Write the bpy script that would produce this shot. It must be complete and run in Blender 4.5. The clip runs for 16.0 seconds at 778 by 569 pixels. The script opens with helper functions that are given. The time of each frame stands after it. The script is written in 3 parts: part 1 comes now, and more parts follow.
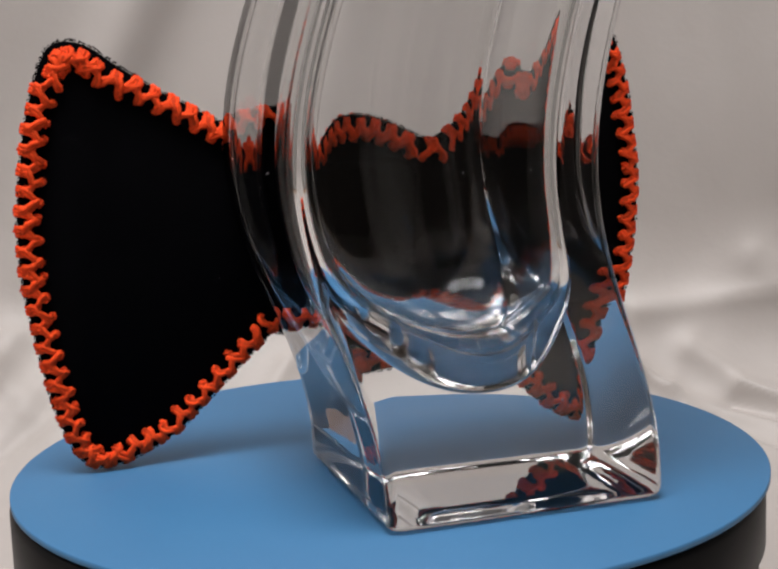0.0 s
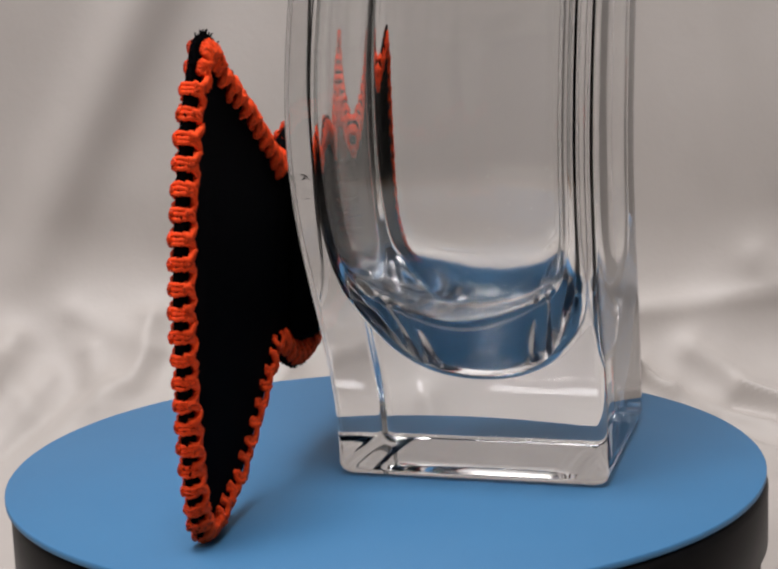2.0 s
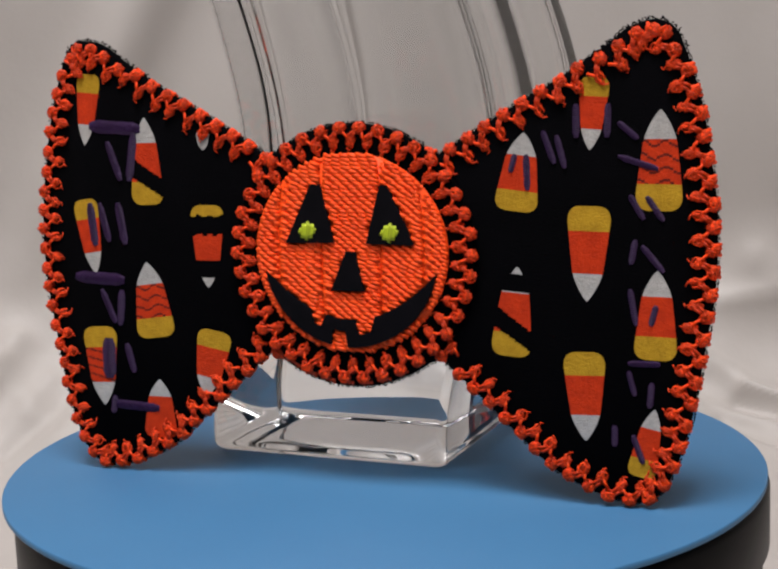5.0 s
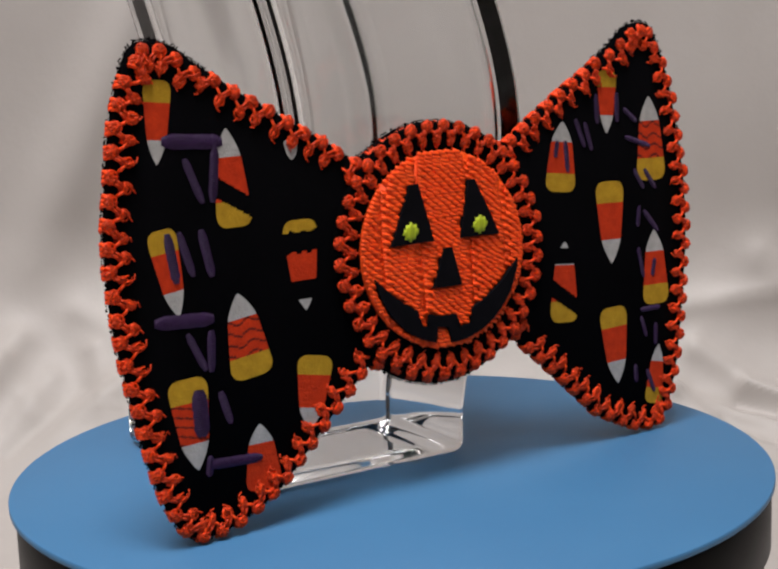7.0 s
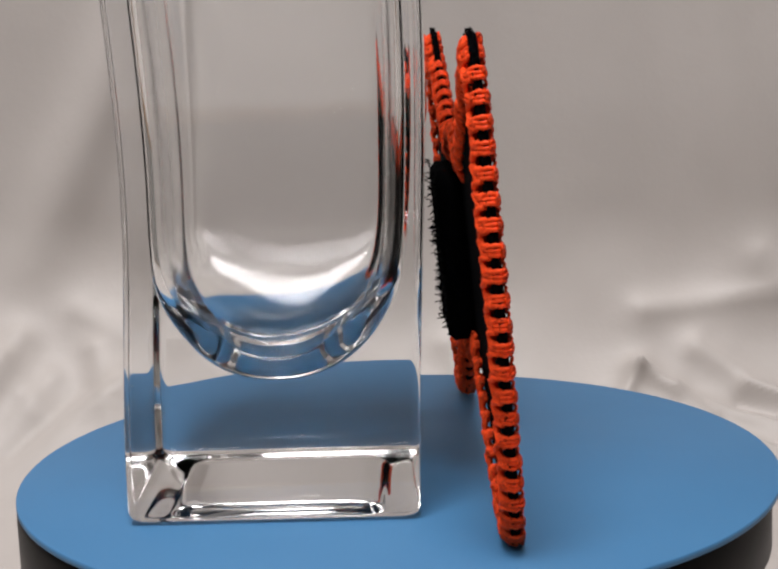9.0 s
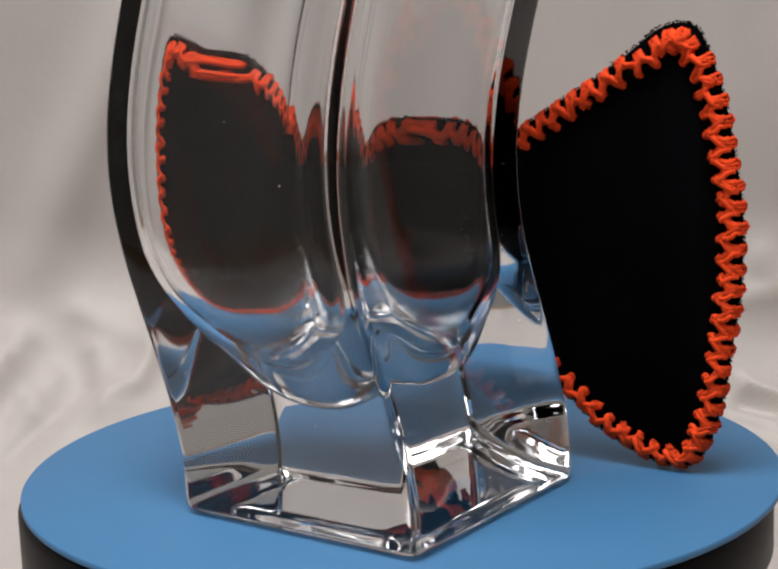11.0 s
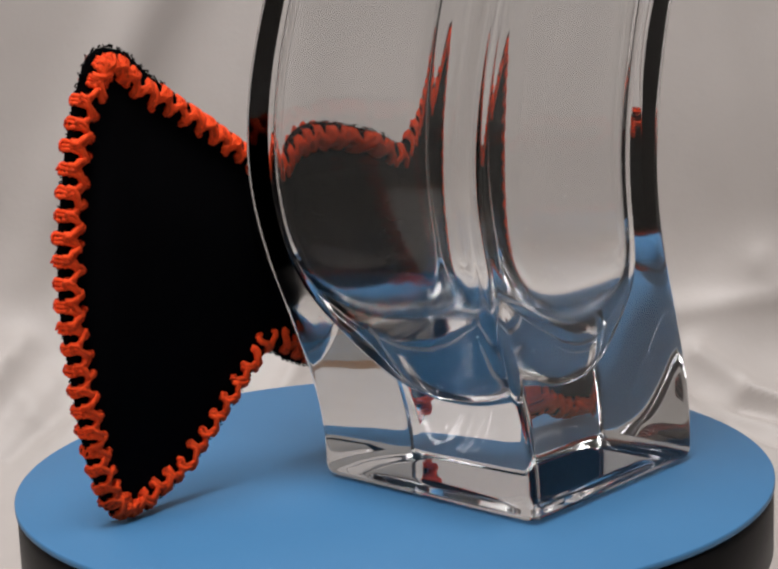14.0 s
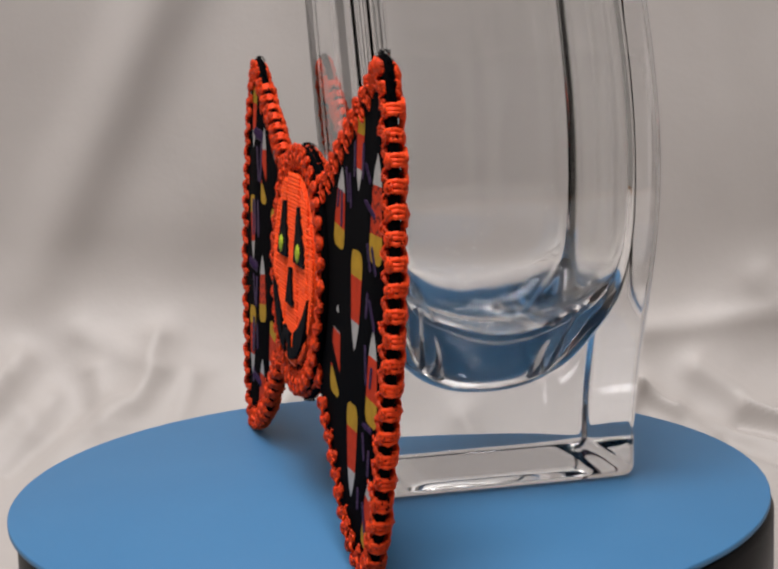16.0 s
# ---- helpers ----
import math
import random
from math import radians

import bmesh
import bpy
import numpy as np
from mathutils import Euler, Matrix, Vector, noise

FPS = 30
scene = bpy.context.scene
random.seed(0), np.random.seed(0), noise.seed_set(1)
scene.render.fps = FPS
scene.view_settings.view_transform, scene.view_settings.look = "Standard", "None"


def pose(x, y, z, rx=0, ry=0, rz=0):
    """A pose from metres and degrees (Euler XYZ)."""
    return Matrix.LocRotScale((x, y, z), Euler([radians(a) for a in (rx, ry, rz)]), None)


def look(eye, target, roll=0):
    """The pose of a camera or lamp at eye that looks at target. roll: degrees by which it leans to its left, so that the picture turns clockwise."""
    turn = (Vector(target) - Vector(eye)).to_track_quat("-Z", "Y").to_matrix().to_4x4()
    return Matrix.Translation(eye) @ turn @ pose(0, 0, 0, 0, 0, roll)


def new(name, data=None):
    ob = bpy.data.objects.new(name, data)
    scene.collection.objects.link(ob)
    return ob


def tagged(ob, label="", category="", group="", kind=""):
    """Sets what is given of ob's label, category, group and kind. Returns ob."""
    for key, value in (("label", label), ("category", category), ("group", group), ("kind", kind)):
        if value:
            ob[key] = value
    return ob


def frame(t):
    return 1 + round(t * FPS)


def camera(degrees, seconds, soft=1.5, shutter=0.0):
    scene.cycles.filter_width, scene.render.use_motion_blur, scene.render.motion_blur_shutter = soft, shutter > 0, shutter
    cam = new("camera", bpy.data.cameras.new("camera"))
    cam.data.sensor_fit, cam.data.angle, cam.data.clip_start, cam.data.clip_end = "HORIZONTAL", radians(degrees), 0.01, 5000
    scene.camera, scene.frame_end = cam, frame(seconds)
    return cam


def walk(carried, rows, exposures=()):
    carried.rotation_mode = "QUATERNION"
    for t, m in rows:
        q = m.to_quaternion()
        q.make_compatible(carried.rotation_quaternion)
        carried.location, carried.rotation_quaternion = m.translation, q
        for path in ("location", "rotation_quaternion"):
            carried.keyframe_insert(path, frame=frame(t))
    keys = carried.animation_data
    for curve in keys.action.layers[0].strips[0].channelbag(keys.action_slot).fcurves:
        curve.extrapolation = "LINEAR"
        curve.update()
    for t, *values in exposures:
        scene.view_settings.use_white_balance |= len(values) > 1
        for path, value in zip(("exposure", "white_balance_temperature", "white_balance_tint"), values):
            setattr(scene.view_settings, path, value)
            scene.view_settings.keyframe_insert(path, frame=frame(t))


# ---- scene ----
ROLL = -2.10
cam = camera(29.45, 16.0, soft=2.5)
walk(cam, [
    (0.0, look((0.00030, -0.29127, 0.08525), (0.00169, -0.00536, 0.03671), ROLL)),
    (0.5, look((0.00030, -0.29127, 0.08504), (0.00150, -0.00534, 0.03663), ROLL)),
    (1.0, look((0.00030, -0.29127, 0.08459), (0.00131, -0.00529, 0.03645), ROLL)),
    (1.5, look((0.00030, -0.29127, 0.08410), (0.00122, -0.00522, 0.03641), ROLL)),
    (2.0, look((0.00030, -0.29127, 0.08417), (0.00135, -0.00523, 0.03640), ROLL)),
    (2.5, look((0.00030, -0.29127, 0.08434), (0.00165, -0.00524, 0.03653), ROLL)),
    (3.0, look((0.00030, -0.29127, 0.08443), (0.00185, -0.00523, 0.03670), ROLL)),
    (5.5, look((0.00030, -0.29127, 0.08461), (0.00080, -0.00526, 0.03668), ROLL)),
    (6.0, look((0.00030, -0.29127, 0.08471), (0.00072, -0.00523, 0.03693), ROLL)),
    (6.5, look((0.00030, -0.29127, 0.08532), (0.00069, -0.00533, 0.03698), ROLL)),
    (7.0, look((0.00030, -0.29127, 0.08594), (0.00063, -0.00543, 0.03700), ROLL)),
    (7.5, look((0.00030, -0.29127, 0.08628), (0.00051, -0.00552, 0.03681), ROLL)),
    (8.0, look((0.00030, -0.29127, 0.08631), (0.00045, -0.00559, 0.03643), ROLL)),
    (8.5, look((0.00030, -0.29127, 0.08646), (0.00048, -0.00554, 0.03687), ROLL)),
    (11.0, look((0.00030, -0.29127, 0.08610), (0.00016, -0.00540, 0.03732), ROLL)),
    (11.5, look((0.00030, -0.29127, 0.08609), (0.00024, -0.00544, 0.03710), ROLL)),
    (12.0, look((0.00030, -0.29127, 0.08612), (0.00044, -0.00544, 0.03709), ROLL)),
    (12.5, look((0.00030, -0.29127, 0.08606), (0.00062, -0.00538, 0.03741), ROLL)),
    (13.0, look((0.00030, -0.29127, 0.08618), (0.00058, -0.00532, 0.03790), ROLL)),
    (13.5, look((0.00030, -0.29127, 0.08623), (0.00036, -0.00530, 0.03806), ROLL)),
    (14.0, look((0.00030, -0.29127, 0.08626), (0.00023, -0.00530, 0.03806), ROLL)),
    (14.5, look((0.00030, -0.29127, 0.08629), (0.00023, -0.00526, 0.03835), ROLL)),
    (15.0, look((0.00030, -0.29127, 0.08626), (0.00044, -0.00514, 0.03903), ROLL)),
    (15.5, look((0.00030, -0.29127, 0.08637), (0.00051, -0.00497, 0.04016), ROLL)),
    (16.0, look((0.00030, -0.29127, 0.08607), (0.00048, -0.00478, 0.04109), ROLL)),
])
# the turntable's heading in degrees, by time
TURN = [(0.0, -160.51), (0.5, -146.82), (1.0, -132.67), (1.5, -118.59), (2.0, -104.64), (2.5, -90.69), (3.0, -77.00), (5.5, -7.37), (6.0, 6.60), (6.5, 20.55), (7.0, 34.62), (7.5, 48.38), (8.0, 62.01), (8.5, 76.18), (11.0, 146.06), (11.5, 160.14), (12.0, 174.02), (12.5, 187.67), (13.0, 201.14), (13.5, 215.13), (14.0, 229.42), (14.5, 243.38), (15.0, 256.54), (15.5, 270.61), (16.0, 283.90)]

# ---- world and lamps: a dim room with one ceiling lamp above the stand and an added fill further forward ----
world = bpy.data.worlds.new("world")
scene.world = world
world.use_nodes = True
sky = world.node_tree.nodes.new("ShaderNodeTexSky")
sky.sky_type = "NISHITA"
sky.sun_disc = False
sky.sun_elevation, sky.sun_rotation = radians(40), radians(200)
world.node_tree.nodes["Background"].inputs["Strength"].default_value = 0.05
world.node_tree.links.new(sky.outputs["Color"], world.node_tree.nodes["Background"].inputs["Color"])


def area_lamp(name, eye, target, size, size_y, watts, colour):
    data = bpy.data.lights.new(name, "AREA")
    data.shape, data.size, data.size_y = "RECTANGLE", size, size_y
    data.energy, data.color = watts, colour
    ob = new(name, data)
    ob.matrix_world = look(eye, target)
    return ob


area_lamp("ceiling_lamp", (-0.10, -0.32, 1.25), (0, 0, 0), 0.55, 0.40, 17.6, (0.985, 0.955, 0.955))
# added fill for the upright faces, kept high to limit reflections in the vase
area_lamp("front_fill_lamp", (-0.45, -1.12, 1.66), (0, 0, 0.03), 1.9, 0.42, 19.6, (0.965, 0.945, 0.965))
scene.view_settings.exposure = 0.0


# ---- materials ----
def nodes_of(name):
    m = bpy.data.materials.new(name)
    m.use_nodes = True
    nt = m.node_tree
    return m, nt, nt.nodes["Principled BSDF"]


def mix_colour(nt, fac, a, b):
    n = nt.nodes.new("ShaderNodeMix")
    n.data_type = "RGBA"
    for socket, value in ((n.inputs[0], fac), (n.inputs[6], a), (n.inputs[7], b)):
        if isinstance(value, (tuple, float, int)):
            socket.default_value = (*value, 1) if isinstance(value, tuple) else value
        else:
            nt.links.new(value, socket)
    return n.outputs[2]


def coords(nt, which="Object"):
    return nt.nodes.new("ShaderNodeTexCoord").outputs[which]


def noise_tex(nt, vec, scale, detail=4.0, rough=0.6):
    n = nt.nodes.new("ShaderNodeTexNoise")
    nt.links.new(vec, n.inputs["Vector"])
    n.inputs["Scale"].default_value, n.inputs["Detail"].default_value = scale, detail
    n.inputs["Roughness"].default_value = rough
    return n.outputs["Fac"]


def ramp(nt, fac, lo, hi):
    n = nt.nodes.new("ShaderNodeMapRange")
    nt.links.new(fac, n.inputs[0])
    n.inputs[1].default_value, n.inputs[2].default_value = lo, hi
    return n.outputs[0]


def bump(nt, bsdf, height, distance, strength=1.0):
    n = nt.nodes.new("ShaderNodeBump")
    n.inputs["Strength"].default_value, n.inputs["Distance"].default_value = strength, distance
    nt.links.new(height, n.inputs["Height"])
    nt.links.new(n.outputs["Normal"], bsdf.inputs["Normal"])


def surface(name, dark, light, roughness, big=60.0, fine=900.0, relief=0.0001, vary="", sheen=0.0, specular=0.5, least=0.72):
    """Two colours mixed by noise at two scales, with fine relief; vary: 'object' or 'island' shifts each piece."""
    m, nt, b = nodes_of(name)
    v = coords(nt)
    a = noise_tex(nt, v, big)
    f = noise_tex(nt, v, fine)
    mid = mix_colour(nt, ramp(nt, a, 0.35, 0.65), dark, light)
    col = mix_colour(nt, ramp(nt, f, 0.3, 0.7), mid, mix_colour(nt, 0.5, dark, light))
    if vary:
        if vary == "object":
            r = nt.nodes.new("ShaderNodeObjectInfo").outputs["Random"]
        else:
            r = nt.nodes.new("ShaderNodeNewGeometry").outputs["Random Per Island"]
        hsv = nt.nodes.new("ShaderNodeHueSaturation")
        nt.links.new(col, hsv.inputs["Color"])
        val = nt.nodes.new("ShaderNodeMapRange")
        nt.links.new(r, val.inputs[0])
        val.inputs[3].default_value, val.inputs[4].default_value = least, 1.2
        nt.links.new(val.outputs[0], hsv.inputs["Value"])
        col = hsv.outputs["Color"]
    nt.links.new(col, b.inputs["Base Color"])
    b.inputs["Roughness"].default_value = roughness
    b.inputs["Sheen Weight"].default_value = sheen
    b.inputs["Sheen Tint"].default_value = (*light, 1)
    b.inputs["Specular IOR Level"].default_value = specular
    bump(nt, b, f, relief)
    return m


def satin():
    m, nt, b = nodes_of("cream_satin")
    v = coords(nt)
    a, f = noise_tex(nt, v, 9.0), noise_tex(nt, v, 140.0, 6.0)
    col = mix_colour(nt, ramp(nt, a, 0.3, 0.7), (0.420, 0.385, 0.360), (0.478, 0.442, 0.416))
    nt.links.new(col, b.inputs["Base Color"])
    b.inputs["Roughness"].default_value = 0.52
    b.inputs["Sheen Weight"].default_value = 0.1
    b.inputs["Specular IOR Level"].default_value = 0.35
    bump(nt, b, f, 0.0005, 0.4)
    return m


def glass(name="clear_glass", rough=0.0, ripple=0.0):
    m, nt, b = nodes_of(name)
    v = coords(nt)
    b.inputs["Base Color"].default_value = (0.985, 0.99, 0.99, 1)
    b.inputs["Transmission Weight"].default_value = 1.0
    b.inputs["IOR"].default_value = 1.5
    b.inputs["Roughness"].default_value = rough
    bump(nt, b, noise_tex(nt, v, 38.0 if not ripple else 75.0, 1.0 if not ripple else 2.0), 0.0008, 0.13 + ripple)
    return m


SATIN = satin()
GLASS = glass()
PRESSED_GLASS = glass("pressed_glass", 0.10, 0.03)
BLUE = surface("blue_card", (0.041, 0.163, 0.335), (0.049, 0.181, 0.360), 0.55, 25.0, 1500.0, 0.00002)
BLACK_PLASTIC = surface("black_plastic", (0.003, 0.003, 0.0035), (0.006, 0.0055, 0.0055), 0.40, 60.0, 2500.0, 0.00003, specular=0.07)
BLACK_CLOTH = surface("black_cloth", (0.0010, 0.0010, 0.0014), (0.0020, 0.0018, 0.0026), 1.0, 90.0, 2600.0, 0.00015, specular=0.04)
BLACK_FELT = surface("black_felt", (0.0009, 0.0009, 0.0012), (0.0018, 0.0018, 0.0022), 1.0, 120.0, 3500.0, 0.0002, specular=0.03)
BLACK_THREAD = surface("black_thread", (0.002, 0.002, 0.003), (0.005, 0.004, 0.006), 0.9, 300.0, 4000.0, 0.0001, specular=0.08)
ORANGE_THREAD = surface("orange_thread", (0.82, 0.036, 0.002), (1.0, 0.085, 0.006), 0.5, 700.0, 3500.0, 0.00008, "island", 0.0, 0.30, 0.5)
RED_THREAD = surface("red_orange_thread", (0.66, 0.036, 0.004), (1.0, 0.095, 0.014), 0.7, 900.0, 3500.0, 0.00016, "island", 0.0, 0.2, 0.66)
ORANGE_FILL = surface("orange_fill", (1.0, 0.066, 0.006), (1.0, 0.105, 0.012), 0.5, 200.0, 4500.0, 0.00008, "island", 0.6, 0.25, 0.94)
GREEN_THREAD = surface("green_thread", (0.42, 0.52, 0.010), (0.58, 0.68, 0.020), 0.6, 400.0, 4000.0, 0.00008, "island")
PURPLE_THREAD = surface("purple_thread", (0.021, 0.005, 0.036), (0.052, 0.017, 0.084), 0.5, 500.0, 3500.0, 0.00012, "island", 0.0, 0.3)
PRINT_YELLOW = surface("yellow_print", (0.36, 0.195, 0.010), (0.60, 0.35, 0.022), 0.85, 420.0, 1900.0, 0.00022, specular=0.2)
PRINT_ORANGE = surface("orange_print", (0.42, 0.022, 0.003), (0.70, 0.048, 0.006), 0.85, 420.0, 1900.0, 0.00022, specular=0.2)
PRINT_WHITE = surface("white_print", (0.34, 0.325, 0.31), (0.54, 0.52, 0.50), 0.85, 420.0, 1900.0, 0.00022, specular=0.2)
PRINT_DARK = surface("dark_red_print", (0.10, 0.010, 0.006), (0.16, 0.018, 0.010), 0.9, 200.0, 2600.0, 0.0001, specular=0.2)
DUST = surface("dust", (0.30, 0.28, 0.26), (0.5, 0.48, 0.45), 0.9, 300.0, 3000.0)
WALL_PAINT = surface("wall_paint", (0.62, 0.60, 0.57), (0.68, 0.66, 0.63), 0.9, 3.0, 120.0, 0.0005)
# wall colour darkened in place of an unlit room, for dimmer reflections in glass
DIMMED_WALL = surface("dimmed_wall", (0.075, 0.066, 0.060), (0.095, 0.085, 0.078), 0.9, 3.0, 120.0, 0.0005)
WOOD = surface("brown_wood", (0.16, 0.09, 0.05), (0.26, 0.16, 0.09), 0.6, 12.0, 90.0, 0.0003)


# ---- mesh helpers ----
def mesh_of(bm, name, materials, smooth=True):
    data = bpy.data.meshes.new(name)
    bm.normal_update()
    bm.to_mesh(data)
    bm.free()
    for m in materials if isinstance(materials, (list, tuple)) else [materials]:
        data.materials.append(m)
    if smooth:
        data.shade_smooth()
    return data


def part(name, bm, material, parent=None, label="", at=None, smooth=True):
    """Link a bmesh (or a finished mesh) as one mesh object under a thing or a part."""
    data = mesh_of(bm, name, material, smooth) if isinstance(bm, bmesh.types.BMesh) else bm
    ob = new(name, data)
    ob.parent = parent
    if at is not None:
        ob.matrix_basis = at
    return tagged(ob, label)


def box_bm(x0, x1, y0, y1, z0, z1, bevel=0.0):
    bm = bmesh.new()
    bmesh.ops.create_cube(bm, size=1.0, matrix=Matrix.LocRotScale(((x0 + x1) / 2, (y0 + y1) / 2, (z0 + z1) / 2), None, (x1 - x0, y1 - y0, z1 - z0)))
    if bevel:
        bmesh.ops.bevel(bm, geom=bm.edges[:], offset=bevel, segments=2, affect="EDGES", profile=0.5)
    return bm


def lathe(bm, rows, count=160, centre=(0, 0), close=True):
    """Rings of (radius, z), from bottom to top, with caps."""
    rings = []
    for r, z in rows:
        rings.append([bm.verts.new((centre[0] + r * math.cos(2 * math.pi * i / count), centre[1] + r * math.sin(2 * math.pi * i / count), z)) for i in range(count)])
    for a, b in zip(rings, rings[1:]):
        for i in range(count):
            j = (i + 1) % count
            bm.faces.new((a[i], a[j], b[j], b[i]))
    if close:
        bm.faces.new(rings[0][::-1])
        bm.faces.new(rings[-1])
    return bm


def tube(bm, path, radius, sides=6, flat=1.0, normal=None):
    """A thread along path (Vectors); flat squeezes it along normal."""
    rings = []
    n = len(path)
    for i, p in enumerate(path):
        d = (path[min(i + 1, n - 1)] - path[max(i - 1, 0)]).normalized()
        up = Vector(normal) if normal else Vector((0, 1, 0))
        if abs(d.dot(up)) > 0.95:
            up = Vector((1, 0, 0))
        side = d.cross(up).normalized()
        up = side.cross(d).normalized()
        r = radius if not callable(radius) else radius(i / (n - 1))
        rings.append([bm.verts.new(p + side * (r * math.cos(a)) + up * (r * flat * math.sin(a))) for a in (2 * math.pi * k / sides for k in range(sides))])
    for a, b in zip(rings, rings[1:]):
        for i in range(sides):
            j = (i + 1) % sides
            bm.faces.new((a[i], a[j], b[j], b[i]))
    bm.faces.new(rings[0][::-1])
    bm.faces.new(rings[-1])


def smoothstep(t):
    t = min(max(t, 0.0), 1.0)
    return (1 - math.cos(math.pi * t)) / 2


# ---- the room, the table and the satin backdrop ----
def room():
    for name, dims in (("floor", (-2.0, 2.0, -2.4, 1.6, -0.86, -0.80)), ("wall_back", (-2.0, 2.0, 1.5, 1.6, -0.80, 1.7)), ("wall_front", (-2.0, 2.0, -2.4, -2.3, -0.80, 1.7)),
                       ("wall_left", (-2.1, -2.0, -2.4, 1.6, -0.80, 1.7)), ("wall_right", (2.0, 2.1, -2.4, 1.6, -0.80, 1.7)), ("ceiling", (-2.1, 2.1, -2.4, 1.6, 1.7, 1.78))):
        # wall_front, unseen behind the camera, is darkened to keep haze off the vase
        ob = part(name, box_bm(*dims), WOOD if name == "floor" else DIMMED_WALL if name == "wall_front" else WALL_PAINT, smooth=False)
        tagged(ob, "plain painted " + name.split("_")[0] + " of the room" if name != "floor" else "brown wooden floor of the room", name.split("_")[0], kind="structure")
    table = tagged(new("table"), "brown wooden table under the satin cloth", "table")
    part("tabletop", box_bm(-0.75, 0.75, -0.42, 0.60, -0.085, -0.060, 0.003), WOOD, table, smooth=False)
    for x in (-0.69, 0.69):
        for y in (-0.36, 0.54):
            part("leg", box_bm(x - 0.03, x + 0.03, y - 0.03, y + 0.03, -0.80, -0.085, 0.003), WOOD, table, smooth=False)
    stand = tagged(new("backdrop_frame"), "wooden board holding up the satin backdrop", "frame")
    part("board", box_bm(-0.70, 0.70, 0.300, 0.318, -0.060, 0.62, 0.002), WOOD, stand, smooth=False)


CREASES = [(-0.075, -0.033, -0.080, -0.060, 0.004, 0.006), (-0.063, -0.048, -0.068, -0.070, 0.004, 0.004), (-0.120, -0.040, -0.135, -0.085, 0.006, 0.007),
           (0.082, -0.0565, 0.074, -0.070, 0.0022, 0.008), (0.082, -0.0565, 0.104, -0.0735, 0.0024, 0.009), (0.102, -0.050, 0.140, -0.078, 0.005, 0.007),
           (0.130, -0.098, 0.098, -0.066, 0.0038, -0.009), (0.122, -0.096, 0.100, -0.078, 0.0045, 0.007), (-0.095, -0.045, -0.088, -0.075, 0.004, 0.004), (0.125, -0.020, 0.160, -0.045, 0.008, 0.006),
           (0.086, -0.036, 0.150, -0.030, 0.005, 0.006), (-0.030, -0.050, -0.045, -0.080, 0.004, 0.005), (0.020, -0.045, 0.032, -0.075, 0.004, 0.005), (-0.150, -0.020, -0.110, -0.070, 0.005, 0.005),
           (-0.118, -0.086, -0.098, -0.060, 0.0046, -0.006), (-0.124, -0.048, -0.130, -0.078, 0.0045, 0.0045), (-0.108, -0.055, -0.122, -0.082, 0.0045, 0.0035), (-0.086, -0.060, -0.104, -0.080, 0.005, 0.005),
           (-0.100, -0.030, -0.072, -0.046, 0.006, 0.004), (-0.074, -0.046, -0.084, -0.064, 0.004, 0.0035),
           (0.094, -0.0630, 0.137, -0.0880, 0.0020, 0.0045), (0.1158, -0.0640, 0.155, -0.0860, 0.0018, 0.0060), (0.1130, -0.0690, 0.152, -0.0905, 0.0024, -0.0050)]


def cloth_height(x, s):
    """How far the satin stands out from its base sheet: s runs up the wall (s > 0) and out over the table (s < 0)."""
    d = 0.0
    up = smoothstep((s + 0.075) / 0.125)
    low = 1 - up
    # long hanging folds
    def ridge(c, lean, width, height):
        return height * math.exp(-((x - c - lean * (s - 0.05)) / width) ** 2)
    d += up * (ridge(-0.085, 0.50, 0.012, 0.0048) + ridge(-0.062, 0.46, 0.018, -0.0024) + ridge(-0.150, 0.2, 0.03, 0.005))
    d += up * (ridge(0.075, -0.12, 0.018, 0.0040) + ridge(0.112, -0.10, 0.012, 0.0045) + ridge(0.140, 0.1, 0.02, 0.004) + ridge(0.0, 0.1, 0.03, 0.003))
    # crumpled foot: creases as (x0, s0, x1, s1, width, height)
    for x0, s0, x1, s1, w, h in CREASES:
        ax, as_ = x1 - x0, s1 - s0
        t = min(1.0, max(0.0, ((x - x0) * ax + (s - s0) * as_) / (ax * ax + as_ * as_)))
        r = math.hypot(x - x0 - t * ax, s - s0 - t * as_) / (1.1 * w)
        d += 0.9 * h * (math.exp(-r) if r > 0.5 else 0.7315 - 0.5 * r * r) * (1 - 0.5 * t) if r < 7 else 0.0
    p = Vector((x * 11, s * 13, 0.3))
    d += low * 0.008 * noise.noise(p) + low * 0.0022 * noise.noise(p * 3.1)
    d += 0.0025 * noise.noise(Vector((x * 9, s * 4, 9.0)))
    return d


